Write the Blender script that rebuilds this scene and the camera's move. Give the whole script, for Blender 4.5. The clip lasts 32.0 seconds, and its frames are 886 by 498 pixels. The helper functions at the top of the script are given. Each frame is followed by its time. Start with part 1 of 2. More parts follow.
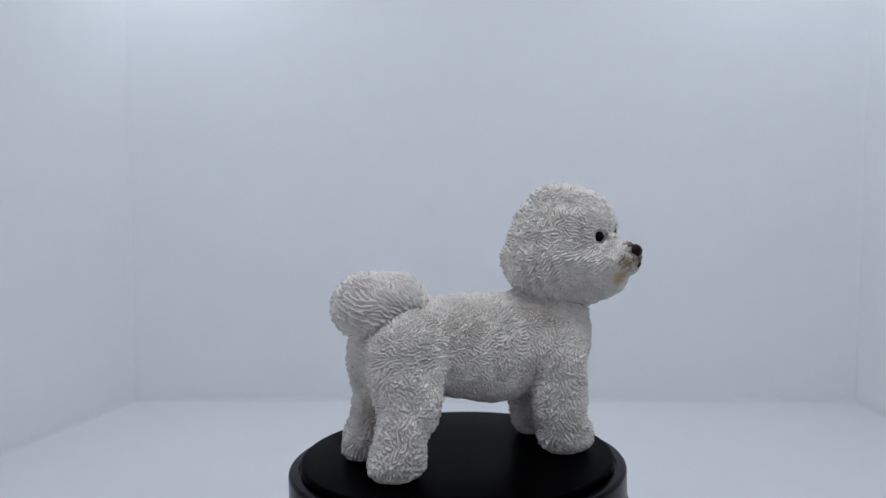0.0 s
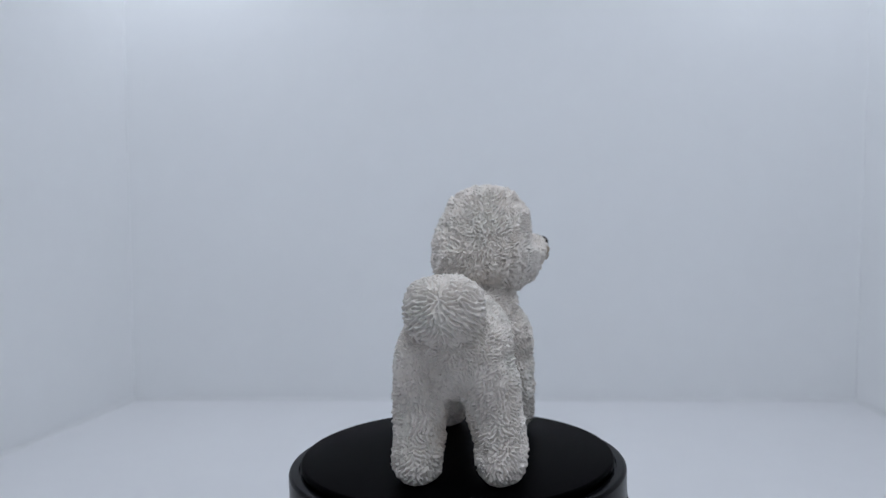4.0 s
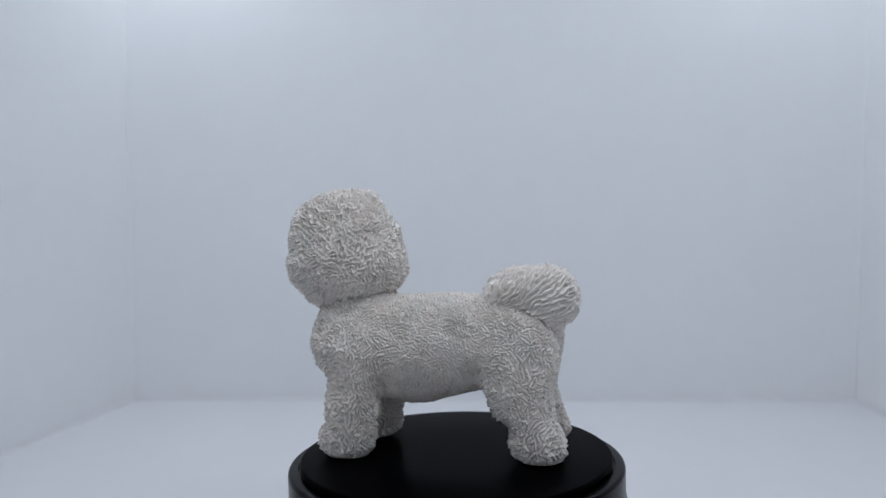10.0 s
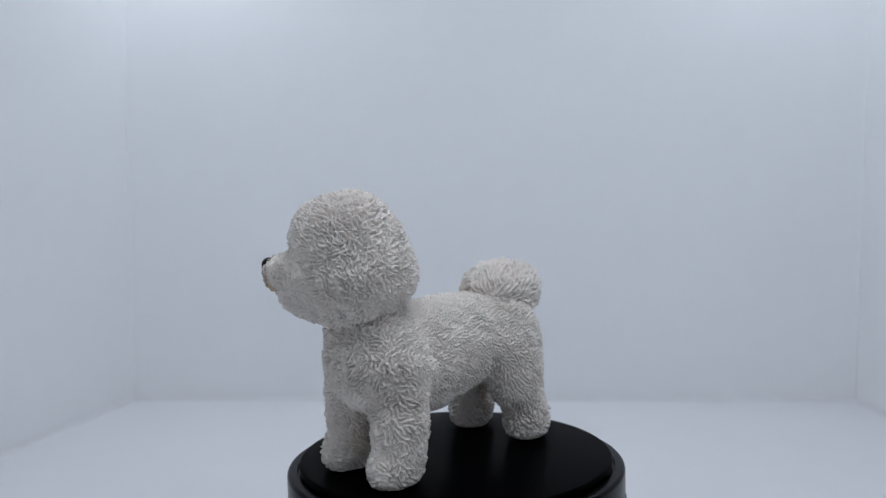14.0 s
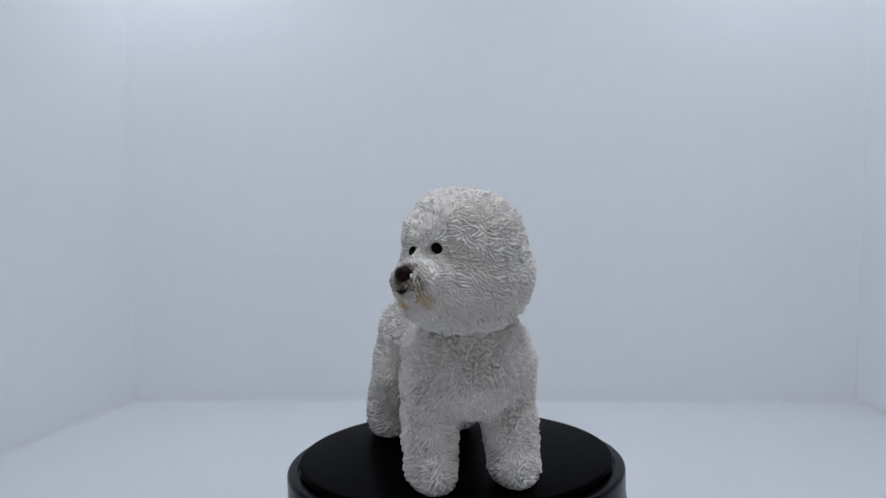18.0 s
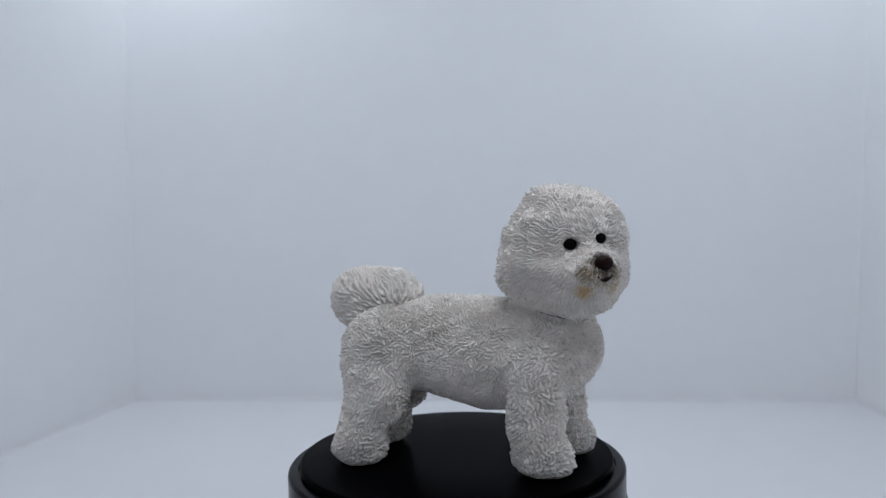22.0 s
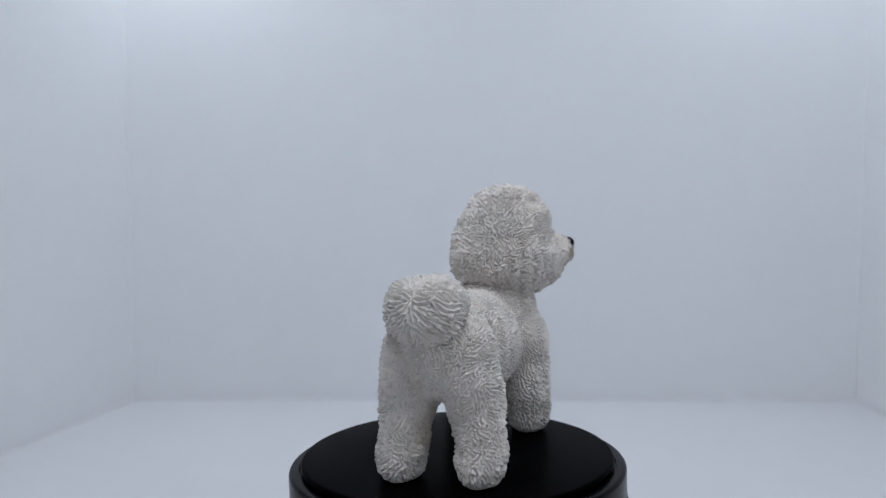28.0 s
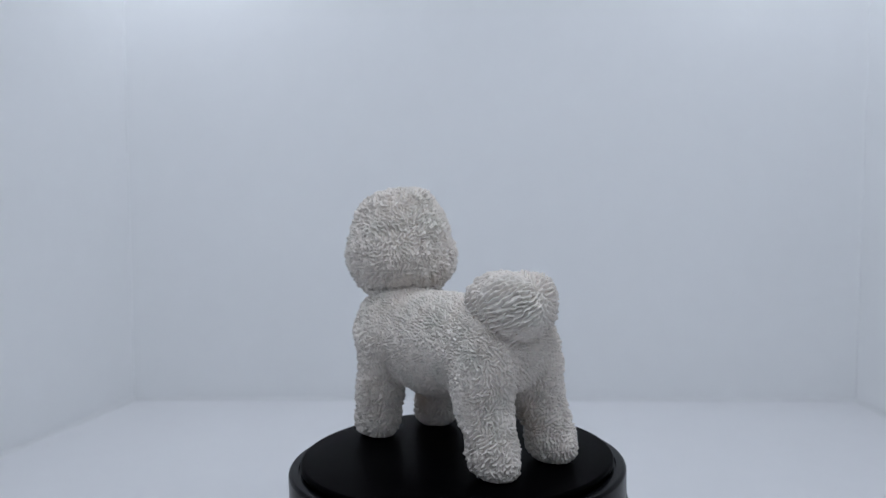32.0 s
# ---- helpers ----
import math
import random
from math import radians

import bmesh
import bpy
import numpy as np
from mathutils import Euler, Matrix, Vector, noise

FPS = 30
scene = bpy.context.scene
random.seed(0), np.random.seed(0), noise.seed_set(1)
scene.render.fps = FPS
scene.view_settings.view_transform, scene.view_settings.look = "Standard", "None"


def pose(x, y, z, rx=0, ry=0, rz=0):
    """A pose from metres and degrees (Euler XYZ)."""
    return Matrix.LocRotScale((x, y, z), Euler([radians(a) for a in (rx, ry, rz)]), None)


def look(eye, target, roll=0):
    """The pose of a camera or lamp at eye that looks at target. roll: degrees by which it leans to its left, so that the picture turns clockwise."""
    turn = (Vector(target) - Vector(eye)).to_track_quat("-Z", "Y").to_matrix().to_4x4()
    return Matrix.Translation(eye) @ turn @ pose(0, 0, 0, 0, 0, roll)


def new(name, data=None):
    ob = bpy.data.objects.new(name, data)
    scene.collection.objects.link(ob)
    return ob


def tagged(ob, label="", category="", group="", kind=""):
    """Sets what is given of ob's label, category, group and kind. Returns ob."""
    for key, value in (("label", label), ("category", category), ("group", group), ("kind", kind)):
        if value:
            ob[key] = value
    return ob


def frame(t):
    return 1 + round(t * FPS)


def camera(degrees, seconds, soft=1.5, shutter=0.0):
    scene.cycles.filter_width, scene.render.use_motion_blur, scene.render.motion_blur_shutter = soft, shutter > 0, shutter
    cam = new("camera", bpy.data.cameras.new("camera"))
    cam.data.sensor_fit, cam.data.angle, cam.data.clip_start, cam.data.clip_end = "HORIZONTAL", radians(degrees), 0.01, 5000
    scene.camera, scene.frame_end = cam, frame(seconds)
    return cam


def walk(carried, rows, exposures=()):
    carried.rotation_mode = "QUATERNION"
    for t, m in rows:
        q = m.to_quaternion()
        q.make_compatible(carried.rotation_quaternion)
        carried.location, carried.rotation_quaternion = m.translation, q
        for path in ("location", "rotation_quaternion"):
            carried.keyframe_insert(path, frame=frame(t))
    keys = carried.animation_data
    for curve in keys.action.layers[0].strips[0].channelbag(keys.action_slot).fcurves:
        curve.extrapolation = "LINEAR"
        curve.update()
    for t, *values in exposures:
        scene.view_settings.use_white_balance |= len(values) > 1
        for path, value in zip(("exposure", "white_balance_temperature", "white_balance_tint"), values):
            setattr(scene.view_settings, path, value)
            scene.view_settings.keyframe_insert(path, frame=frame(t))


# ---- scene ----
import itertools


# ---- camera: on a tripod in the open front of a small light tent ----
SECONDS = 32.0
cam = camera(53.66, SECONDS, soft=1.35)
cam.data.dof.use_dof, cam.data.dof.focus_distance, cam.data.dof.aperture_fstop = True, 0.338, 13.0
EYE, AIM = (-0.00304, -0.37789, 0.11882), (-0.00618, 0.02090, 0.08786)
walk(cam, [(0.0, look(EYE, AIM)), (SECONDS, look(EYE, AIM))], exposures=[(0.0, 0.0), (SECONDS, 0.0)])

# ---- the turntable's motion: its spindle leans a little, and it turns evenly ----
LEAN = pose(0, 0, 0, 0, -1.463, 0)
SPEED = 14.523            # degrees a second
DOG_AT = (0.005, -0.0042)  # the toy's middle on the plate at the start
DOG_HEADING = 24.0

# ---- world and lamps ----
# even bluish world added as fill, to glow through the tent cloth
world = bpy.data.worlds.new("even_fill_round_tent")
scene.world = world
world.use_nodes = True
world.node_tree.nodes["Background"].inputs[0].default_value = (0.85, 0.93, 1.05, 1)
world.node_tree.nodes["Background"].inputs[1].default_value = 1.8

FLOOR_Z = -0.0675
BACK_Y, FRONT_Y = 0.355, -0.62
LEFT_X, RIGHT_X = -0.272, 0.341
CEIL_Z = 0.54
LED_COLOUR = (0.85, 0.925, 1.03)


def led_lamp(m, sx, sy, watts):
    data = bpy.data.lights.new("unseen_led_light", "AREA")
    data.shape, data.size, data.size_y = "RECTANGLE", sx, sy
    data.energy, data.color = watts, LED_COLOUR
    ob = new("unseen_led_light", data)
    ob.matrix_world = m
    return ob


# an unseen soft panel added in the roof, two short bars for the glows high on the back wall; the rest is added world
# fill through the thin cloth
led_lamp(pose(0.03, -0.15, CEIL_Z - 0.02), 0.34, 0.34, 1.25)
led_lamp(pose(-0.205, 0.29, 0.41, 45), 0.08, 0.04, 0.24)
led_lamp(pose(0.25, 0.29, 0.42, 45), 0.08, 0.04, 0.20)


# ---- materials ----
def material(name, base, rough=0.5, metal=0.0, vary=0.1, scale=40.0, bump=0.0, bump_scale=300.0, spec=0.5):
    """A plain surface with two scales of mottling and fine relief, in object space."""
    m = bpy.data.materials.new(name)
    m.use_nodes = True
    n, l = m.node_tree.nodes, m.node_tree.links
    b = n["Principled BSDF"]
    b.inputs["Roughness"].default_value = rough
    b.inputs["Metallic"].default_value = metal
    b.inputs["Specular IOR Level"].default_value = spec
    tc = n.new("ShaderNodeTexCoord")
    a = n.new("ShaderNodeTexNoise")
    a.inputs["Scale"].default_value, a.inputs["Detail"].default_value = scale, 6
    c = n.new("ShaderNodeTexNoise")
    c.inputs["Scale"].default_value, c.inputs["Detail"].default_value = scale * 9, 4
    l.new(tc.outputs["Object"], a.inputs["Vector"])
    l.new(tc.outputs["Object"], c.inputs["Vector"])
    add = n.new("ShaderNodeMath")
    add.operation = "ADD"
    l.new(a.outputs["Fac"], add.inputs[0])
    l.new(c.outputs["Fac"], add.inputs[1])
    ramp = n.new("ShaderNodeMapRange")
    ramp.inputs["From Min"].default_value, ramp.inputs["From Max"].default_value = 0.6, 1.4
    ramp.inputs["To Min"].default_value, ramp.inputs["To Max"].default_value = 1 - vary, 1 + vary
    l.new(add.outputs[0], ramp.inputs["Value"])
    mul = n.new("ShaderNodeVectorMath")
    mul.operation = "SCALE"
    mul.inputs[0].default_value = base
    l.new(ramp.outputs[0], mul.inputs["Scale"])
    l.new(mul.outputs[0], b.inputs["Base Color"])
    if bump:
        bn = n.new("ShaderNodeTexNoise")
        bn.inputs["Scale"].default_value, bn.inputs["Detail"].default_value = bump_scale, 5
        l.new(tc.outputs["Object"], bn.inputs["Vector"])
        bp = n.new("ShaderNodeBump")
        bp.inputs["Strength"].default_value = bump
        bp.inputs["Distance"].default_value = 0.001
        l.new(bn.outputs["Fac"], bp.inputs["Height"])
        l.new(bp.outputs[0], b.inputs["Normal"])
    return m


CLOTH = material("thin_white_tent_cloth", (0.815, 0.82, 0.83), 0.9, vary=0.012, scale=6, bump=0.15, bump_scale=60, spec=0.2)


def let_light_through(m, share):
    """Thin cloth: part of the light that falls on it from outside comes through, spread evenly."""
    n, l = m.node_tree.nodes, m.node_tree.links
    out, b = n["Material Output"], n["Principled BSDF"]
    t = n.new("ShaderNodeBsdfTranslucent")
    l.new(b.inputs["Base Color"].links[0].from_socket, t.inputs["Color"])
    mix = n.new("ShaderNodeMixShader")
    mix.inputs[0].default_value = share
    l.new(b.outputs[0], mix.inputs[1])
    l.new(t.outputs[0], mix.inputs[2])
    l.new(mix.outputs[0], out.inputs["Surface"])


# lets the added world fill through, so the walls look evenly bright
let_light_through(CLOTH, 0.3)
# in-between colour and translucency, softening the brightness step from floor to glowing wall
CLOTH_STEP = material("cove_step_cloth", (0.77, 0.775, 0.785), 0.9, vary=0.012, scale=6, bump=0.15, bump_scale=60, spec=0.2)
let_light_through(CLOTH_STEP, 0.15)
FLOOR_CLOTH = material("white_floor_cloth", (0.75, 0.75, 0.767), 0.9, vary=0.012, scale=6, bump=0.15, bump_scale=60, spec=0.2)
# grey of an unseen sheet behind the camera, tuned for the dog's front light
FRONT_FILL = material("front_fill_grey", (0.62, 0.63, 0.65), 0.9, vary=0.05, scale=6, bump=0.15, bump_scale=60, spec=0.2)
LIGHT_BLOCK = material("pale_light_block", (0.55, 0.54, 0.52), 0.5, vary=0.1, scale=8)
BLACK_TOP = material("matt_black_plastic", (0.0009, 0.0009, 0.0012), 0.30, vary=0.15, scale=30, bump=0.05, bump_scale=900, spec=0.006)
BLACK_RIM = material("satin_black_plastic", (0.003, 0.003, 0.004), 0.25, vary=0.12, scale=40, bump=0.01, bump_scale=700, spec=0.035)
BLACK_RIM.node_tree.nodes["Principled BSDF"].inputs["Coat Weight"].default_value = 0.09
BLACK_RIM.node_tree.nodes["Principled BSDF"].inputs["Coat Roughness"].default_value = 0.12
EYE_BLACK = material("black_paint", (0.003, 0.003, 0.003), 0.6, vary=0.1, scale=200, spec=0.05)
NOSE_PAINT = material("dark_brown_gloss_paint", (0.012, 0.0048, 0.0043), 0.28, vary=0.3, scale=300, bump=0.15, bump_scale=1500, spec=0.06)
LIP_PAINT = material("dark_grey_brown_paint", (0.010, 0.008, 0.007), 0.6, vary=0.4, scale=300, spec=0.1)
# the head's own frame: x to the nose, y to its left, in millimetres
HEAD_C, HEAD_TURN = (46.0, -1.7, 87.0), -59.0


def from_head(x, y, z):
    a = radians(HEAD_TURN)
    return (HEAD_C[0] + x * math.cos(a) - y * math.sin(a), HEAD_C[1] + x * math.sin(a) + y * math.cos(a), HEAD_C[2] + z)


def fur_material(name, base, rough):
    """Painted resin; dark and tan paint is dabbed round the mouth, and a darker brown tone is put between the legs."""
    m = material(name, base, rough, vary=0.07, scale=90)
    n, l = m.node_tree.nodes, m.node_tree.links
    b = n["Principled BSDF"]
    colour = b.inputs["Base Color"].links[0].from_socket
    tc = n.new("ShaderNodeTexCoord")
    wash = n.new("ShaderNodeTexNoise")
    wash.inputs["Scale"].default_value, wash.inputs["Detail"].default_value = 55, 5
    l.new(tc.outputs["Object"], wash.inputs["Vector"])
    thin = n.new("ShaderNodeMapRange")
    thin.inputs["From Min"].default_value, thin.inputs["From Max"].default_value = 0.48, 0.72
    thin.inputs["To Min"].default_value, thin.inputs["To Max"].default_value = 0.0, 0.45
    l.new(wash.outputs["Fac"], thin.inputs["Value"])
    green = n.new("ShaderNodeMix")
    green.data_type = "RGBA"
    l.new(thin.outputs[0], green.inputs["Factor"])
    l.new(colour, green.inputs["A"])
    green.inputs["B"].default_value = (base[0] * 0.78, base[1] * 0.86, base[2] * 0.85, 1)
    colour = green.outputs["Result"]
    speck = n.new("ShaderNodeTexNoise")
    speck.inputs["Scale"].default_value, speck.inputs["Detail"].default_value = 620, 3
    l.new(tc.outputs["Object"], speck.inputs["Vector"])
    dabs = [((31.5, -3.5, -11.3), 4.4, (0.52, 0.33, 0.12), 0.75), ((32, 9.0, -9.5), 4.8, (0.52, 0.36, 0.17), 0.65), ((33.5, -3.6, -4), 4.6, (0.22, 0.15, 0.075), 0.85),
            ((33.5, 7.8, -3.6), 4.0, (0.22, 0.16, 0.09), 0.7), ((34.5, 2.5, -3.0), 8.8, (0.30, 0.23, 0.15), 0.65), ((35.5, 2.6, 3.0), 5.4, (0.12, 0.105, 0.09), 0.75),
            ((36.0, 2.6, -4.0), 3.4, (0.11, 0.095, 0.08), 0.6)]
    dabs = [(from_head(*at), reach, paint, most) for at, reach, paint, most in dabs]
    dabs += [(from_head(35.5, 2.6, -0.5), 6.4, (0.10, 0.08, 0.06), 0.85), ((-38, 1, 17), 13.0, (0.50, 0.39, 0.29), 0.45), ((40, -4, 14), 10.0, (0.50, 0.39, 0.29), 0.45)]
    for at, reach, paint, most in dabs:
        d = n.new("ShaderNodeVectorMath")
        d.operation = "DISTANCE"
        d.inputs[1].default_value = [k * 0.001 for k in at]
        l.new(tc.outputs["Object"], d.inputs[0])
        fall = n.new("ShaderNodeMapRange")
        fall.inputs["From Min"].default_value, fall.inputs["From Max"].default_value = reach * 0.0012, reach * 0.0004
        fall.inputs["To Min"].default_value, fall.inputs["To Max"].default_value = -0.5, 0.6
        l.new(d.outputs["Value"], fall.inputs["Value"])
        add = n.new("ShaderNodeMath")
        add.operation = "MULTIPLY_ADD"
        l.new(speck.outputs["Fac"], add.inputs[0])
        add.inputs[1].default_value = 1.7
        l.new(fall.outputs[0], add.inputs[2])
        edge = n.new("ShaderNodeMapRange")
        edge.inputs["From Min"].default_value, edge.inputs["From Max"].default_value = 0.65, 1.35
        edge.inputs["To Min"].default_value, edge.inputs["To Max"].default_value = 0.0, most
        l.new(add.outputs[0], edge.inputs["Value"])
        mix = n.new("ShaderNodeMix")
        mix.data_type = "RGBA"
        l.new(edge.outputs[0], mix.inputs["Factor"])
        l.new(colour, mix.inputs["A"])
        mix.inputs["B"].default_value = (*paint, 1)
        colour = mix.outputs["Result"]
    l.new(colour, b.inputs["Base Color"])
    return m


FUR_WHITE = fur_material("off_white_painted_resin", (0.755, 0.693, 0.638), 0.26)


# ---- mesh helpers ----
def part(name, bm, mat, parent=None, label="", smooth=True):
    """Links a bmesh as one mesh object, under a thing or under a part."""
    me = bpy.data.meshes.new(name)
    bm.to_mesh(me)
    bm.free()
    me.materials.append(mat)
    if smooth:
        me.shade_smooth()
        me.set_sharp_from_angle(angle=radians(40))
    ob = new(name, me)
    ob.parent = parent
    if label:
        tagged(ob, label)
    return ob


def raw_part(name, verts, faces, mat, parent=None, label=""):
    """The same from arrays of corners and four-cornered faces."""
    me = bpy.data.meshes.new(name)
    verts, faces = np.asarray(verts, np.float32), np.asarray(faces, np.int32)
    me.vertices.add(len(verts))
    me.vertices.foreach_set("co", verts.ravel())
    me.loops.add(faces.size)
    me.loops.foreach_set("vertex_index", faces.ravel())
    me.polygons.add(len(faces))
    me.polygons.foreach_set("loop_start", np.arange(0, faces.size, 4, dtype=np.int32))
    me.update(calc_edges=True)
    me.validate()
    me.materials.append(mat)
    me.shade_smooth()
    ob = new(name, me)
    ob.parent = parent
    if label:
        tagged(ob, label)
    return ob


def lathe(profile, seg=128):
    """A solid of revolution round z from (radius, height) pairs."""
    bm = bmesh.new()
    rings = []
    for r, z in profile:
        if r < 1e-6:
            rings.append([bm.verts.new((0, 0, z))])
        else:
            rings.append([bm.verts.new((r * math.cos(2 * math.pi * i / seg), r * math.sin(2 * math.pi * i / seg), z)) for i in range(seg)])
    for a, b in zip(rings, rings[1:]):
        for i in range(seg):
            j = (i + 1) % seg
            if len(a) == 1:
                bm.faces.new((a[0], b[i], b[j]))
            elif len(b) == 1:
                bm.faces.new((a[i], b[0], a[j]))
            else:
                bm.faces.new((a[i], b[i], b[j], a[j]))
    bmesh.ops.recalc_face_normals(bm, faces=bm.faces)
    return bm


def arc(r, z, rad, start, end, steps=5):
    """Points of a rounded edge about the centre (r, z), from angle to angle in degrees."""
    return [(r + rad * math.cos(radians(start + (end - start) * i / steps)), z + rad * math.sin(radians(start + (end - start) * i / steps))) for i in range(steps + 1)]


def box(x0, y0, z0, x1, y1, z1, bevel=0.0):
    bm = bmesh.new()
    bmesh.ops.create_cube(bm, size=1)
    bmesh.ops.scale(bm, vec=(x1 - x0, y1 - y0, z1 - z0), verts=bm.verts)
    bmesh.ops.translate(bm, vec=((x0 + x1) / 2, (y0 + y1) / 2, (z0 + z1) / 2), verts=bm.verts)
    if bevel:
        bmesh.ops.bevel(bm, geom=bm.edges[:], offset=bevel, segments=2, affect="EDGES")
    return bm


# ---- the light tent: one cloth for the back and sides with soft corners, and a floor cloth that coves up at the back ----
T = 0.0015
SPLAY = 13.0   # degrees by which the left side opens outwards


def curtain(plan, z0, z1, thick):
    """An upright sheet along a plan line, of two layers; its edges run on into the next cloth."""
    bm = bmesh.new()
    rows = []
    for i, p in enumerate(plan):
        a, b = Vector(plan[max(i - 1, 0)]), Vector(plan[min(i + 1, len(plan) - 1)])
        d = (b - a).normalized()
        o = Vector((-d.y, d.x)) * thick
        rows.append([bm.verts.new(c) for c in ((p[0], p[1], z0), (p[0], p[1], z1), (p[0] + o.x, p[1] + o.y, z1), (p[0] + o.x, p[1] + o.y, z0))])
    for a, b in zip(rows, rows[1:]):
        for k in range(4):
            m = (k + 1) % 4
            bm.faces.new((a[k], a[m], b[m], b[k]))
    bm.faces.new(rows[0])
    bm.faces.new(rows[-1])
    bmesh.ops.recalc_face_normals(bm, faces=bm.faces)
    return bm


def corner(cx, cy, r, a0, a1, n=12):
    return [(cx + r * math.cos(radians(a0 + (a1 - a0) * i / n)), cy + r * math.sin(radians(a0 + (a1 - a0) * i / n))) for i in range(n + 1)]


side = Vector((-math.sin(radians(SPLAY)), -math.cos(radians(SPLAY))))
R, COVE = 0.001, 0.004
X0, X1 = LEFT_X - 0.35, RIGHT_X + 0.1
reach = R * math.tan(radians(45 - SPLAY / 2))
left_end = (LEFT_X + side.x * 0.975, BACK_Y + side.y * 0.975)
round_left = corner(LEFT_X + reach, BACK_Y - R, R, 180 - SPLAY, 90)
round_right = corner(RIGHT_X - R, BACK_Y - R, R, 90, 0)
tagged(part("wall_left", curtain([left_end, round_left[0]], FLOOR_Z + COVE, CEIL_Z, T), CLOTH, smooth=False), "white cloth side wall of a light tent", kind="structure")
tagged(part("wall_back", curtain(round_left + round_right, FLOOR_Z + COVE, CEIL_Z, T), CLOTH), "plain white cloth back wall of a light tent with soft corners", kind="structure")
tagged(part("wall_right", curtain([round_right[-1], (RIGHT_X, FRONT_Y)], FLOOR_Z + COVE, CEIL_Z, T), CLOTH, smooth=False), "white cloth side wall of a light tent", kind="structure")

# the floor cloth runs up every wall in a small cove and meets it edge to edge
line = [Vector(left_end)] + [Vector(p) for p in round_left + round_right] + [Vector((RIGHT_X, FRONT_Y))]
bm = bmesh.new()
inner, outer = [], []
for i, p in enumerate(line):
    d = (line[min(i + 1, len(line) - 1)] - line[max(i - 1, 0)]).normalized()
    inward = Vector((d.y, -d.x))
    for rows, rad in ((inner, COVE), (outer, COVE + T)):
        row = []
        for a in range(0, 91, 9):
            q = p + inward * (COVE - rad * math.sin(radians(a)))
            row.append(bm.verts.new((q.x, q.y, FLOOR_Z + COVE - rad * math.cos(radians(a)))))
        rows.append(row)
top = len(inner[0]) - 1
for i in range(len(line) - 1):
    for k in range(top):
        for rows in (inner, outer):
            bm.faces.new((rows[i][k], rows[i + 1][k], rows[i + 1][k + 1], rows[i][k + 1])).material_index = 1 if k < 5 else 2
for rows in (inner, outer):
    bm.faces.new([r[0] for r in rows])
bmesh.ops.recalc_face_normals(bm, faces=bm.faces)
floor = part("floor", bm, FLOOR_CLOTH)
floor.data.materials.append(CLOTH_STEP)
floor.data.materials.append(CLOTH)
tagged(floor, "white cloth floor of a light tent, curving up at the walls", kind="structure")
tagged(part("ceiling", box(X0, FRONT_Y, CEIL_Z, X1, BACK_Y + T, CEIL_Z + T), CLOTH, smooth=False), "white cloth roof of a light tent", kind="structure")
# unseen sheet added behind the camera to set how much light returns from there
tagged(part("front_fill_wall", box(X0, FRONT_Y - T, FLOOR_Z - T, X1, FRONT_Y, CEIL_Z), FRONT_FILL, smooth=False), "unseen grey sheet behind the camera that sets the light from the front", kind="structure")
# unseen slab added under the floor to block the world light from below
tagged(part("floor_light_block", box(-0.9, -0.9, FLOOR_Z - 0.035, 0.9, 0.6, FLOOR_Z - 0.002, 0.003), LIGHT_BLOCK, smooth=False), "unseen pale slab under the tent floor that keeps out light from below", "table", kind="structure")


# ---- the turntable ----
PLATE_R, RING_R = 0.06815, 0.0733
turntable = tagged(new("turntable"), "round black plastic display turntable with a raised plate", "turntable")
turntable.matrix_world = LEAN
part("base", lathe([(0, -0.0668), (0.066, -0.0668), (0.0737, -0.063)] + arc(0.0731, -0.0206, 0.0006, 0, 90) + [(0, -0.0200)]), BLACK_RIM, turntable)
platter = part("platter", lathe([(0, -0.0190), (0.0725, -0.0190)] + arc(RING_R, -0.0186, 0.0004, -80, 0, 4) + arc(RING_R, -0.0176, 0.0004, 0, 80, 4)
                                + [(RING_R - 0.0009, -0.0171), (RING_R - 0.0009, -0.0166)] + arc(RING_R - 0.0004, -0.0161, 0.0004, -70, 0, 4) + [(RING_R, -0.0053)]
                                + arc(RING_R - 0.0017, -0.0051, 0.0017, 0, 90, 8) + [(0.0690, -0.0034), (0.0688, -0.0044), (0, -0.0044)]), BLACK_RIM, turntable)
plate = part("top_plate", lathe([(0, -0.0044), (PLATE_R - 0.0016, -0.0044), (PLATE_R - 0.0004, -0.0030)] + arc(PLATE_R - 0.0014, -0.0014, 0.0014, 0, 90, 6) + [(0.03, 0), (0, 0)]), BLACK_TOP, platter)


# ---- rounded bodies from distance fields, in millimetres ----
def turn_z(P, c, deg):
    """Points in a frame at c whose x axis is turned by deg about z."""
    a = radians(deg)
    q = P - np.asarray(c, P.dtype)
    out = np.empty_like(q)
    out[..., 0] = q[..., 0] * math.cos(a) + q[..., 1] * math.sin(a)
    out[..., 1] = q[..., 1] * math.cos(a) - q[..., 0] * math.sin(a)
    out[..., 2] = q[..., 2]
    return out


def length(q):
    return np.sqrt(np.einsum("...i,...i->...", q, q))


def ell(P, c, r):
    """Distance, about, to an ellipsoid of half-axes r at c."""
    s = (1.0 / np.asarray(r, float)).astype(P.dtype)
    q = (P - np.asarray(c, P.dtype)) * s
    k0 = length(q)
    return k0 * (k0 - 1) / (length(q * s) + 1e-9)


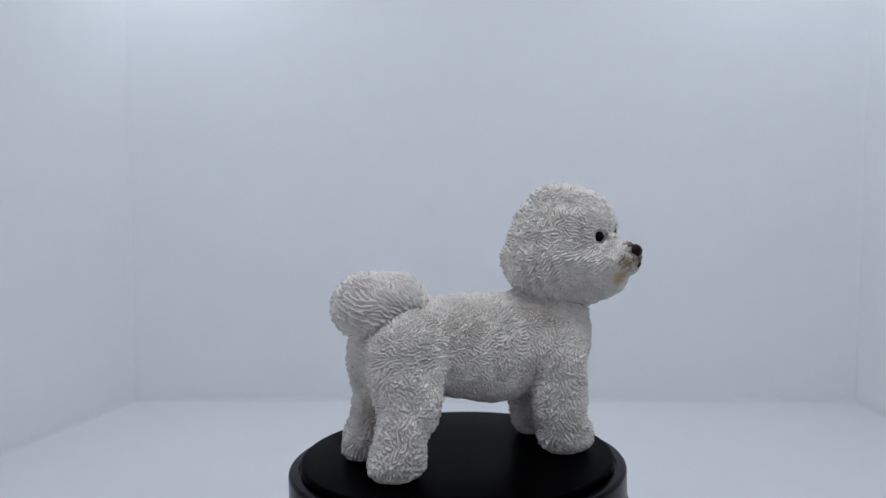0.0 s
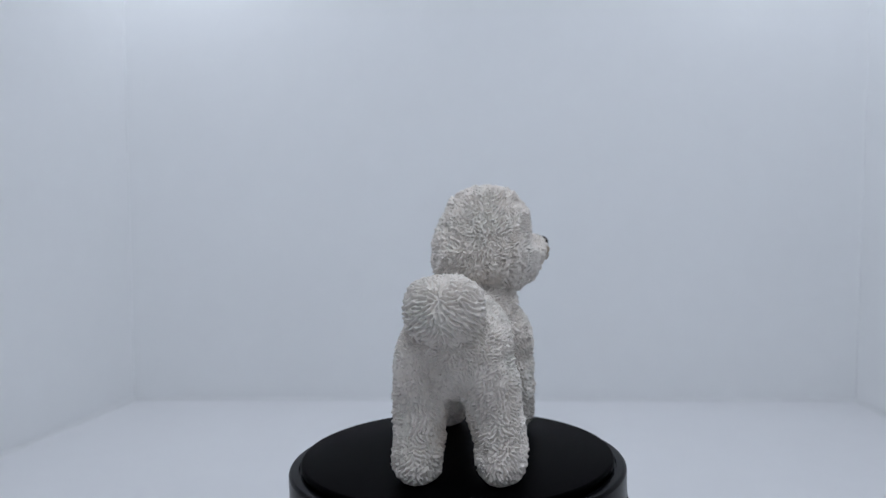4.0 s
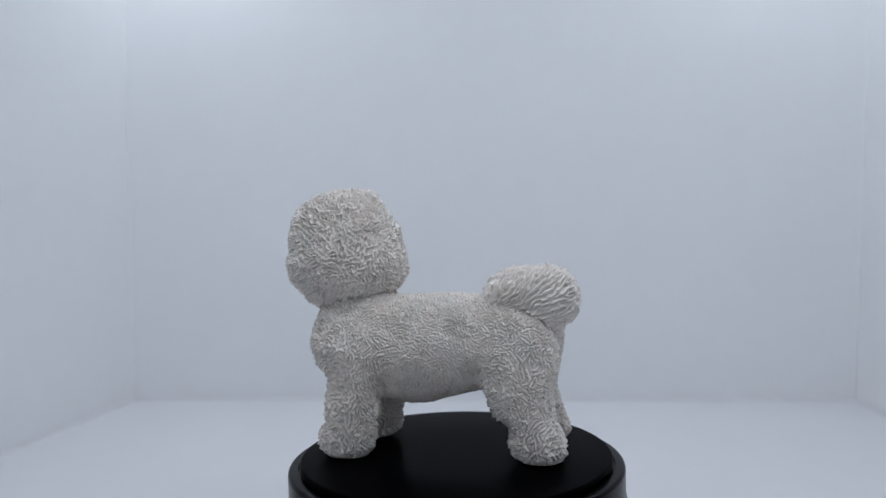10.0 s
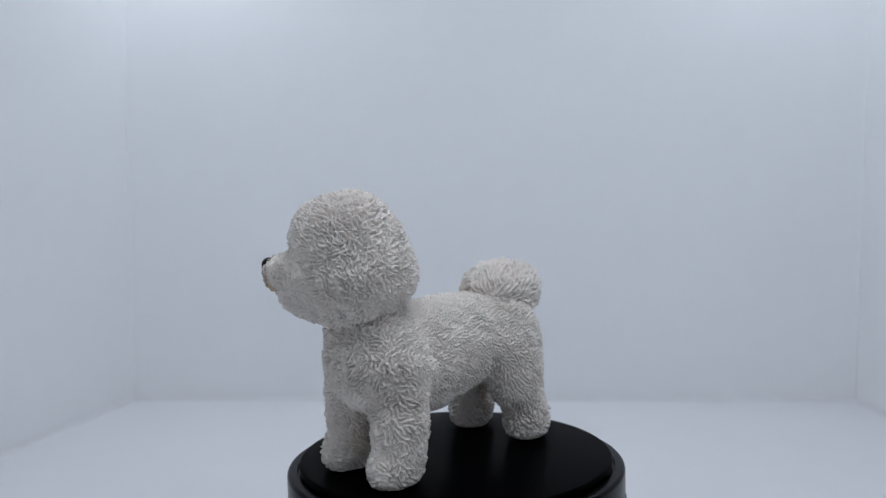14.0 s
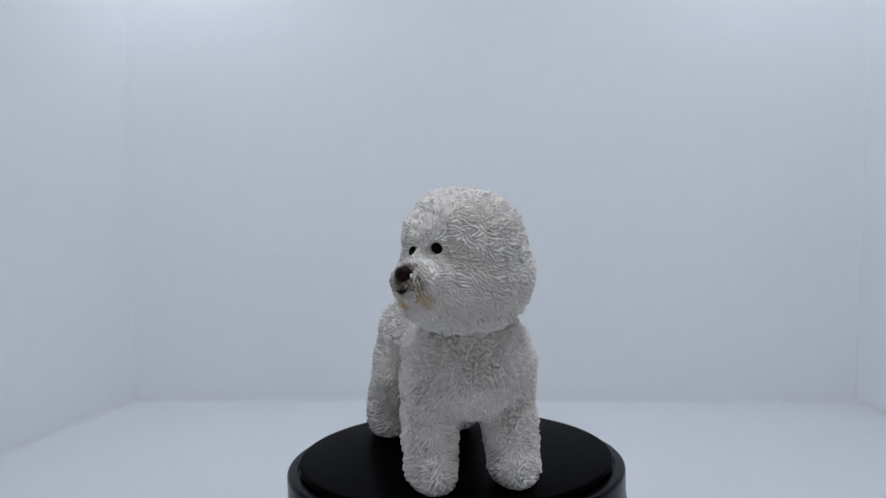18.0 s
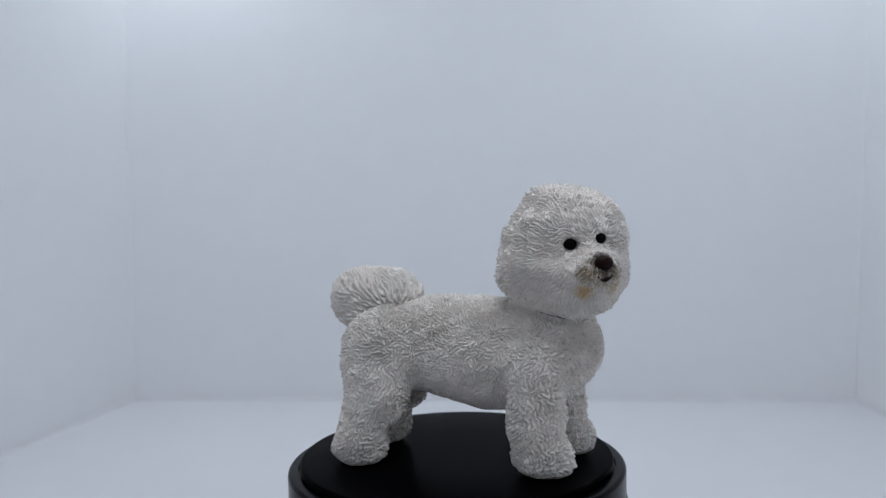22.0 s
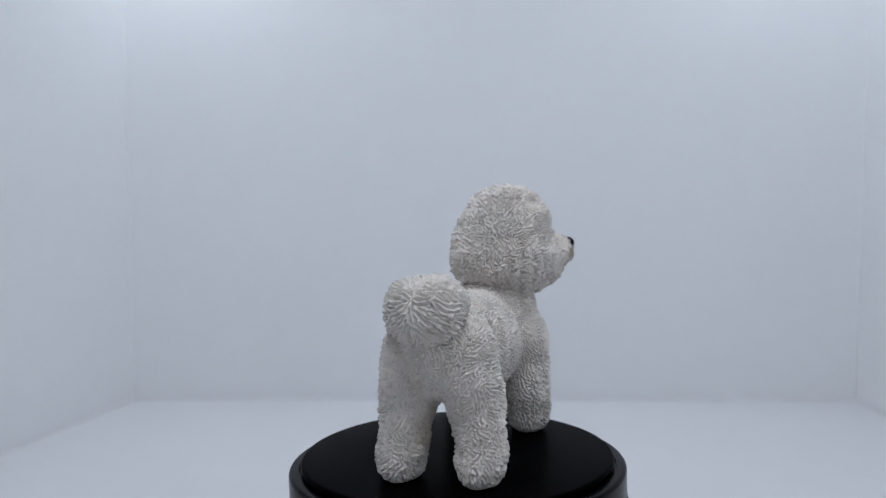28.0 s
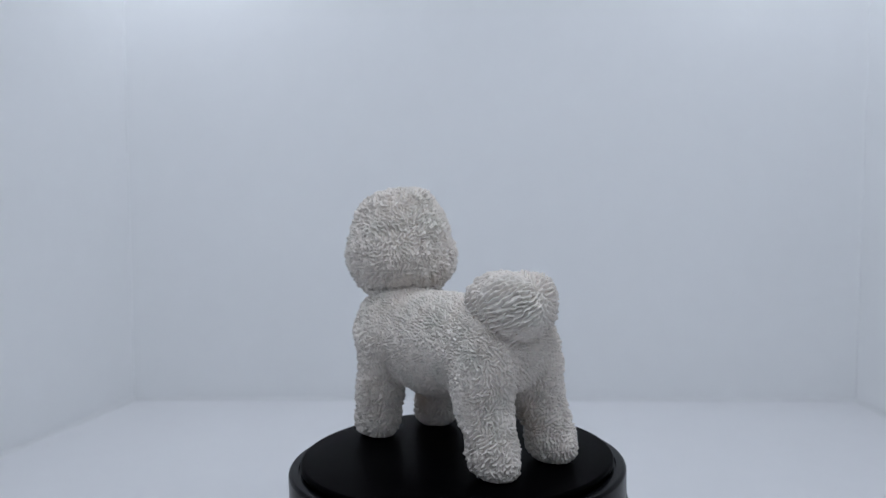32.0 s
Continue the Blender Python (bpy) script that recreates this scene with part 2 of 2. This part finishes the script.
def limb(P, a, b, ra, rb):
    a, b = np.asarray(a, P.dtype), np.asarray(b, P.dtype)
    pa, ba = P - a, b - a
    h = np.clip((pa @ ba) / (ba @ ba), 0, 1)
    return length(pa - h[..., None] * ba) - (ra + (rb - ra) * h)


def blend(a, b, k):
    h = np.clip(0.5 + 0.5 * (b - a) / k, 0, 1)
    return b + (a - b) * h - k * h * (1 - h)


def blend_all(fs, k):
    out = fs[0]
    for f in fs[1:]:
        out = blend(out, f, k)
    return out


TETRA = np.array(((1, 1, 1), (1, -1, -1), (-1, 1, -1), (-1, -1, 1)), np.float32)


def lie(field, P, e=0.4):
    """The field's value and its outward direction at P."""
    f = [field(P + k * np.asarray(e, P.dtype)) for k in TETRA.astype(P.dtype)]
    g = sum(fi[..., None] * k for fi, k in zip(f, TETRA.astype(P.dtype)))
    return sum(f) / 4, g / (length(g)[..., None] + 1e-9)


def slope(field, P, e=0.4):
    return lie(field, P, e)[1]


def settle(field, P):
    """Points drawn onto the surface."""
    f, g = lie(field, P)
    return P - f[..., None] * g


def skin(field, lo, hi, step):
    """The zero surface of a field as corners and four-cornered faces (a dual net, drawn onto the surface)."""
    ax = [np.arange(lo[i], hi[i] + step, step, dtype=np.float32) for i in range(3)]
    n = [len(a) for a in ax]
    G = np.stack(np.meshgrid(*ax, indexing="ij"), -1)
    V = field(G.reshape(-1, 3)).reshape(n)
    S = V < 0
    cnt = np.zeros([k - 1 for k in n])
    acc = np.zeros([k - 1 for k in n] + [3])
    corner = lambda d: tuple(slice(d[i], n[i] - 1 + d[i]) for i in range(3))
    for axis in range(3):
        others = [i for i in range(3) if i != axis]
        for s in ((0, 0), (0, 1), (1, 0), (1, 1)):
            d0 = [0, 0, 0]
            d0[others[0]], d0[others[1]] = s
            d1 = list(d0)
            d1[axis] = 1
            v0, v1 = V[corner(d0)], V[corner(d1)]
            cross = (v0 < 0) != (v1 < 0)
            t = np.where(cross, v0 / np.where(cross, v0 - v1, 1), 0)
            p = G[corner(d0)].copy()
            p[..., axis] += t * step
            acc += np.where(cross[..., None], p, 0)
            cnt += cross
    live = cnt > 0
    ids = np.full(live.shape, -1)
    ids[live] = np.arange(live.sum())
    P = acc[live] / cnt[live][:, None]
    quads = []
    for axis in range(3):
        o = [i for i in range(3) if i != axis]
        a = [slice(None)] * 3
        b = [slice(None)] * 3
        a[axis], b[axis] = slice(0, -1), slice(1, None)
        for i in o:
            a[i] = b[i] = slice(1, -1)
        A, B = S[tuple(a)], S[tuple(b)]
        at = np.argwhere(A != B)
        inside = A[tuple(at.T)]
        at[:, o[0]] += 1
        at[:, o[1]] += 1
        c = []
        for s in ((-1, -1), (0, -1), (0, 0), (-1, 0)):
            k = at.copy()
            k[:, o[0]] += s[0]
            k[:, o[1]] += s[1]
            c.append(ids[tuple(k.T)])
        q = np.stack(c, -1)
        flip = inside if axis != 1 else ~inside
        q[~flip] = q[~flip][:, ::-1]
        quads.append(q)
    for _ in range(2):
        P = settle(field, P)
    return P, np.concatenate(quads)


def pick(P, F, keep):
    """The faces that are kept, with the corners they use."""
    F = F[keep]
    used, inv = np.unique(F.ravel(), return_inverse=True)
    return P[used], inv.reshape(-1, 4)


def finer(P, F, field):
    """Every face cut in four, the new corners drawn onto the surface."""
    n, m = len(P), len(F)
    ends = np.sort(np.stack([F, np.roll(F, -1, axis=1)], -1).reshape(-1, 2), axis=1)
    keys, inv = np.unique(ends[:, 0] * n + ends[:, 1], return_inverse=True)
    mids = 0.5 * (P[keys // n] + P[keys % n])
    E = n + inv.reshape(m, 4)
    C = n + len(keys) + np.arange(m)
    P = np.concatenate([P, mids, P[F].mean(1)])
    P = settle(field, P.astype(np.float32))
    return P, np.concatenate([np.stack([F[:, i], E[:, i], C, E[:, i - 1]], -1) for i in range(4)])


def spread(P, F, gap, rng):
    """Random points all over a surface, one to each square of the gap."""
    a, b, c, d = (P[F[:, i]] for i in range(4))
    area = 0.5 * np.linalg.norm(np.cross(c - a, d - b), axis=1)
    count = int(area.sum() / (gap * gap))
    k = rng.choice(len(F), count, p=area / area.sum())
    s, t = rng.random(count)[:, None], rng.random(count)[:, None]
    return a[k] * (1 - s) * (1 - t) + b[k] * s * (1 - t) + c[k] * s * t + d[k] * (1 - s) * t


def wave(P, f, seed):
    """A smooth field of angles, about -1 to 1."""
    r = np.random.default_rng(seed)
    out = 0
    for i in range(5):
        k = (r.normal(size=3) * f).astype(P.dtype)
        out = out + np.sin(P @ k + P.dtype.type(r.random() * 6.28))
    return out / 3.0


def strands(P, Q, D, B, wide, long, rng, reach=3.0):
    """Two fields of phase over the surface: across the strands of hair, and along them. They are sums of short waves
    set at Q, which run across B with the wavelength wide and along D with the wavelength long."""
    n = len(Q)
    turn_a, turn_b = rng.random(n) * 6.2832, rng.random(n) * 6.2832
    P, Q, D, B, wide, long, turn_a, turn_b = (x.astype(np.float32) for x in (P, Q, D, B, wide, long, turn_a, turn_b))
    lo = np.minimum(P.min(0), Q.min(0)) - reach
    cell = lambda X: np.floor((X - lo) / reach).astype(np.int64)
    key = lambda c: (c[:, 0] * 512 + c[:, 1]) * 512 + c[:, 2]
    kq = key(cell(Q))
    order = np.argsort(kq, kind="stable")
    kq = kq[order]
    Q, D, B, wide, long, turn_a, turn_b = (x[order] for x in (Q, D, B, wide, long, turn_a, turn_b))
    cp = cell(P)
    across, along = np.zeros(len(P), np.complex64), np.zeros(len(P), np.complex64)
    for off in itertools.product((-1, 0, 1), repeat=3):
        kp = key(cp + np.array(off))
        first, last = np.searchsorted(kq, kp, "left"), np.searchsorted(kq, kp, "right")
        live = np.nonzero(last > first)[0]
        j = first[live]
        while len(live):
            d = P[live] - Q[j]
            close = np.einsum("ij,ij->i", d, d) < reach * reach
            at, k, d = live[close], j[close], d[close]
            u, v = np.einsum("ij,ij->i", d, D[k]), np.einsum("ij,ij->i", d, B[k])
            w = np.exp(-(u / (0.42 * long[k])) ** 2 - (v / (0.85 * wide[k])) ** 2)
            across[at] += w * np.exp(np.complex64(1j) * (np.float32(6.2832) * v / wide[k] + turn_a[k]))
            along[at] += w * np.exp(np.complex64(1j) * (np.float32(6.2832) * u / long[k] + turn_b[k]))
            j = j + 1
            more = j < last[live]
            live, j = live[more], j[more]
    return np.angle(across), np.angle(along)


def modelled_hair(field, P, F, flow, wild, wide, long, deep, out, tips=0.6, bare=()):
    """The surface raised into modelled strands of hair that follow the flow, each rising from root to tip; bare spots stay smooth."""
    for _ in range(2):
        P, F = finer(P, F, field)
    Q = spread(P, F, 1.0, rng)
    N = slope(field, Q)
    D = flow(Q)
    D = D - (D * N).sum(1, keepdims=True) * N
    D /= np.linalg.norm(D, axis=1, keepdims=True) + 1e-9
    ang = wild(Q) * (0.5 * wave(Q, 0.22, 5) + 0.7 * wave(Q, 0.6, 6) + 0.7 * wave(Q, 1.1, 7) + 0.25 * rng.normal(size=len(Q)))
    B = np.cross(N, D)
    D, B = D * np.cos(ang)[:, None] + B * np.sin(ang)[:, None], B * np.cos(ang)[:, None] - D * np.sin(ang)[:, None]
    vary = rng.uniform(0.8, 1.25, len(Q))
    a, b = strands(P, Q, D, B, wide(Q) * vary, long(Q) * vary, rng)
    ridge = (0.5 + 0.5 * np.cos(a)) ** 0.9
    rise = (b / 6.2832 + 0.5)
    rise = 1 - tips + tips * rise * np.clip((1 - rise) / 0.16, 0, 1)
    h = deep(P) * (1 - np.clip(ridge * rise * (1 + tips), 0, 1.2) * (1 + 0.25 * wave(P, 0.9, 15))) + 0.23 * wave(P, 1.0, 14) * deep(P)
    h = (out - h) * np.clip(P[:, 2] / 4.0, 0.1, 1)
    for c, r in bare:
        h = h * np.clip((np.linalg.norm(P - np.array(c), axis=1) - r * 0.8) / (r * 0.45), 0, 1)
    P = P + slope(field, P, 0.8) * h[:, None]
    P[:, 2] = np.maximum(P[:, 2], 0.1)
    return P, F


MM = 0.001

# ---- the toy dog: a solid figurine, cut into parts like an animal ----
FEET = {"fore_right": (38.6, -16.0), "fore_left": (42.6, 16.2), "hind_right": (-40.1, -16.8), "hind_left": (-41.0, 16.4)}


def torso_field(P):
    return blend_all([
        ell(P, (2, 3, 48), (46, 19, 21)),
        ell(P, (16, 2.5, 43), (25, 18, 20.5)),
        ell(P, (39, 2.2, 47), (19, 22.2, 20.5)),
        ell(P, (44, 5, 50), (15.5, 17, 14)),
        ell(P, (40, -1, 62), (15, 17, 12)),
        ell(P, (-30, 2, 51), (19, 18.5, 18.5)),
    ], 8.0)


def fore_leg(P, u, v):
    s = 1 if v > 0 else -1
    return blend_all([limb(P, (u + 0.5, v, 10.5), (37, s * 14.5, 45), 8.6, 11.4), ell(P, (u - 2.2, v, 22), (10.6, 9.0, 17)), ell(P, (u + 1.5, v, 6.8), (11.8, 8.5, 9.6))], 4.0)


def hind_leg(P, u, v):
    s = 1 if v > 0 else -1
    return blend_all([ell(P, (-32, s * 13.3 + 2, 43), (15.6, 9.9, 21)), limb(P, (u + 2.5, v, 12), (-33, s * 14.2 + 1, 36), 9.4, 10.4), ell(P, (-29, s * 14.3 + 1, 29), (10.0, 8.8, 12)), ell(P, (u + 0.6, v, 6.8), (10.7, 8.2, 9.8))], 4.0)


def leg_field(name):
    u, v = FEET[name]
    return (lambda P: fore_leg(P, u, v)) if name.startswith("fore") else (lambda P: hind_leg(P, u, v))


LEGS = {k: leg_field(k) for k in FEET}


def flat_foot(P, f):
    """Soles are flat on the plate."""
    return np.maximum(f, 0.25 - P[..., 2])


def body_field(P):
    return flat_foot(P, blend_all([torso_field(P)] + [f(P) for f in LEGS.values()], 4.5) + 0.4 * wave(P, 0.35, 4))


EYES = ((23.0, 7.0, 8.5), (22.4, -5.2, 6.6))


def head_field(P):
    q = turn_z(P, HEAD_C, HEAD_TURN)
    f = blend_all([
        ell(q, (0.5, 0.3, 0.8), (20.8, 24.2, 27.0)),
        ell(q, (2.0, 0, -5), (21.8, 25.0, 15.5)),
        ell(q, (5.0, 7.5, 11), (13.0, 15.0, 12.5)),
        ell(q, (-5.0, -2.0, -4), (17.0, 17.0, 14.0)),
        ell(q, (8, 0.8, 12), (15.6, 17.5, 13.6)),
        ell(q, (3, -6.0, 20.3), (8, 6, 5.5)),
        ell(q, (17, 1.2, -9), (13.5, 14, 12)),
    ], 7.5)
    f = blend(f, ell(q, (24.4, 2.3, -3.3), (12.5, 11.2, 7.7)), 3.0)
    f = blend(f, ell(q, (20.0, 1.4, 5.0), (5.8, 2.6, 5.0)), 2.0)
    for e in EYES:
        f = -blend(-f, ell(q, (e[0] + 1.6, e[1], e[2]), (2.6, 3.4, 2.9)), 1.6)
    return f + 0.6 * wave(P, 0.32, 3) + 0.35 * wave(P, 0.8, 8) * np.clip((6 - q[..., 0]) / 12, 0, 1)


def tail_field(P):
    return blend_all([
        ell(P, (-42, 4, 66.9), (14.4, 14.6, 12.2)),
        ell(P, (-33, 4, 69.4), (15.4, 13.2, 10.9)),
        ell(P, (-44, -2.2, 72.0), (9.5, 8.0, 8.2)),
        ell(P, (-43, 10.4, 71.6), (9.5, 7.8, 8.0)),
    ], 4.0)


def legness(P):
    """0 on the trunk to 1 on the legs."""
    lf = np.stack([f(P) for f in LEGS.values()], -1).min(-1)
    return np.clip(0.5 + (torso_field(P) - lf) / 8.0, 0, 1) * np.clip((52 - P[:, 2]) / 8, 0, 1)


def body_flow(P):
    """Back along the spine and down the flanks and chest; down the legs, parting to both sides along their fronts."""
    low = np.clip((52 - P[:, 2]) / 25, 0, 1)
    front = np.clip((P[:, 0] - 30) / 15, 0, 1)
    trunk = np.stack([-1.0 * (1 - low) * (1 - front) - 0.15, 0.15 * np.sign(P[:, 1]), -0.35 - low - front], -1)
    v = P[:, 1] - np.where(P[:, 1] > 0, 16.3, -16.3)
    leg = np.stack([np.full(len(P), -0.25), v * (0.07 + 0.09 * np.clip((26 - P[:, 2]) / 16, 0, 1)), np.full(len(P), -0.8)], -1)
    w = legness(P)[:, None]
    return trunk * (1 - w) + leg * w


def chest(P):
    """1 on the long curls of the chest."""
    return np.clip((P[:, 0] - 34) / 10, 0, 1) * np.clip((P[:, 2] - 22) / 10, 0, 1)


def body_wild(P):
    return 1.45 - 0.4 * legness(P)


def body_wide(P):
    return 1.3 + 0.13 * legness(P) + 0.2 * np.clip((14 - P[:, 2]) / 10, 0, 1) + 0.25 * chest(P)


def body_long(P):
    return 2.2 + 0.6 * legness(P) + 0.5 * chest(P)


def body_deep(P):
    """Shallow under the belly, deepest on the chest."""
    leg = legness(P)
    under = np.clip((slope(body_field, P)[:, 2] + 0.8) / 0.45, 0, 1)
    return (1.35 + 0.4 * chest(P)) * (0.95 + 0.2 * wave(P, 0.14, 21)) * (0.3 + 0.7 * np.maximum(under, leg))


def head_flow(P):
    q = P - np.array(from_head(32, 1.8, 4))
    far = np.linalg.norm(q, axis=1, keepdims=True)
    return q / far + np.array((0, 0, -0.024)) * np.clip(far - 8, 0, 40)


def head_wild(P):
    q = turn_z(P, HEAD_C, HEAD_TURN)
    return np.clip(1.1 - 0.02 * (q[:, 0] - 2), 0.65, 1.4)


def head_wide(P):
    q = turn_z(P, HEAD_C, HEAD_TURN)
    return np.clip(1.3 - 0.014 * (q[:, 0] - 10), 1.12, 1.6)


def head_long(P):
    """Short round the eyes and on the muzzle and in the nape, longer between."""
    q = turn_z(P, HEAD_C, HEAD_TURN)
    near = np.clip(2.3 + 0.17 * (np.linalg.norm(P - np.array(from_head(30, 2, 3)), axis=1) - 6), 2.3, 4.4)
    return np.where(q[:, 0] < 4, np.clip(near + 0.15 * (q[:, 0] - 4), 2.8, 4.8), near)


def head_deep(P):
    q = turn_z(P, HEAD_C, HEAD_TURN)
    return np.clip(1.45 - 0.018 * (q[:, 0] - 4), 1.1, 1.5)


def tail_flow(P):
    """Parted along the middle, sweeping out to both sides and down, and forward over the top."""
    q = P - np.array((-55.0, 4.2, 74.0))
    q = q / (np.linalg.norm(q, axis=1, keepdims=True) + 1e-6)
    return q + np.stack([np.zeros(len(P)), 0.8 * np.tanh((P[:, 1] - 4.2) / 3.0), np.full(len(P), -0.3)], -1)


rng = np.random.default_rng(7)
dog = tagged(new("toy_dog_figurine"), "white curly-coated toy dog figurine of painted resin, standing on the turntable", "toy dog")


def same(value):
    return lambda P: np.full(len(P), value)


P, F = skin(body_field, (-62, -38, -3), (66, 40, 78), 0.92)
P, F = modelled_hair(body_field, P, F, body_flow, body_wild, body_wide, body_long, body_deep, 1.0, 0.5)
mid = P[F].mean(1)
tf = torso_field(mid)
lf = np.stack([f(mid) for f in LEGS.values()], -1)
near = lf.argmin(1)
is_leg = (lf.min(1) < tf - 0.5) & (mid[:, 2] < 48)
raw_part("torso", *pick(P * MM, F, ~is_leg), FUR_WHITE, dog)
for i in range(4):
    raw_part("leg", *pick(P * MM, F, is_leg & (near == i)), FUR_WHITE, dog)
NOSE = (36.0, 2.7, 0.1)
P, F = skin(head_field, (8, -44, 50), (90, 36, 122), 0.96)
P, F = modelled_hair(head_field, P, F, head_flow, head_wild, head_wide, head_long, head_deep, 1.0, 0.5,
                     bare=[(from_head(*EYES[0]), 2.8), (from_head(*EYES[1]), 3.4), (from_head(*NOSE), 2.5), (from_head(35.8, 2.6, -5.6), 1.1)])
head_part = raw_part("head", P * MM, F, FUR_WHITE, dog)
P, F = skin(tail_field, (-66, -20, 48), (-8, 28, 94), 1.0)
P, F = modelled_hair(tail_field, P, F, tail_flow, same(0.45), same(1.7), same(6.0), same(1.5), 1.4, 0.4)
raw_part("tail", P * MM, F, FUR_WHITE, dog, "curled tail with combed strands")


def bead(name, c, r, deg, mat, parent, label, seg=24):
    """A small rounded, flattened bead set into the surface, facing along deg."""
    bm = bmesh.new()
    bmesh.ops.create_uvsphere(bm, u_segments=seg, v_segments=seg // 2, radius=1.0)
    ob = part(name, bm, mat, parent, label)
    ob.matrix_local = pose(c[0] * MM, c[1] * MM, c[2] * MM, 0, 0, deg) @ Matrix.Diagonal((r[0] * MM, r[1] * MM, r[2] * MM, 1))
    return ob


bead("eye", from_head(EYES[0][0] - 0.45, EYES[0][1], EYES[0][2]), (1.9, 2.6, 2.15), HEAD_TURN + 14, EYE_BLACK, head_part, "plain black painted eye")
bead("eye", from_head(EYES[1][0] - 0.1, EYES[1][1], EYES[1][2]), (1.9, 2.6, 2.15), HEAD_TURN - 12, EYE_BLACK, head_part, "plain black painted eye")
bead("nose", from_head(NOSE[0] - 0.6, NOSE[1], NOSE[2]), (2.9, 3.7, 3.0), HEAD_TURN + 4, NOSE_PAINT, head_part, "dark brown painted nose")
mouth = bmesh.new()
for i in range(27):
    a = (i - 13) / 13
    c = np.array([from_head(36.0, 2.6 + 2.7 * a, -5.8 + 1.3 * a * a)])
    for _ in range(3):
        c = settle(head_field, c)
    c = c + 0.7 * slope(head_field, c)
    bmesh.ops.create_icosphere(mouth, subdivisions=1, radius=0.7 * MM * (1.25 - 0.8 * abs(a)), matrix=Matrix.Translation([float(k) * MM for k in c[0]]))
part("mouth", mouth, LIP_PAINT, head_part, "dark painted mouth line")


# a dark seam shows where the head is set on, round the front of the neck
body_P, _ = skin(body_field, (26, -30, 50), (66, 30, 74), 1.0)
near_head = body_P[np.abs(head_field(body_P)) < 0.8]
turn = np.degrees(np.arctan2(near_head[:, 1] - HEAD_C[1], near_head[:, 0] - HEAD_C[0] + 4))
seam = bmesh.new()
last = None
for a in range(-96, -17, 4):
    here = near_head[np.abs(turn - a) < 6]
    if len(here) < 3:
        continue
    c = here.mean(0)
    out = slope(body_field, c[None])[0] + slope(head_field, c[None])[0]
    c = c + 1.0 * out / np.linalg.norm(out)
    if last is not None:
        for k in range(12):
            p = last + (c - last) * k / 12
            bmesh.ops.create_icosphere(seam, subdivisions=1, radius=0.2 * MM, matrix=Matrix.Translation([float(v) * MM for v in p]))
    last = c
part("neck_seam", seam, LIP_PAINT, dog, "dark seam where the head joins the body")


# ---- motion ----
def motions():
    steps = 64
    times = [SECONDS * i / steps for i in range(steps + 1)]
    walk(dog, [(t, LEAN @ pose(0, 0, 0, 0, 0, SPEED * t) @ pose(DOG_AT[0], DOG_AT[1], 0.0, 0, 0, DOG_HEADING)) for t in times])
    # the platter sits a hair off its spindle
    walk(platter, [(t, pose(-0.0002, 0, 0, 0, 0, SPEED * t) @ pose(0.00024, -0.00023, 0)) for t in times])


motions()
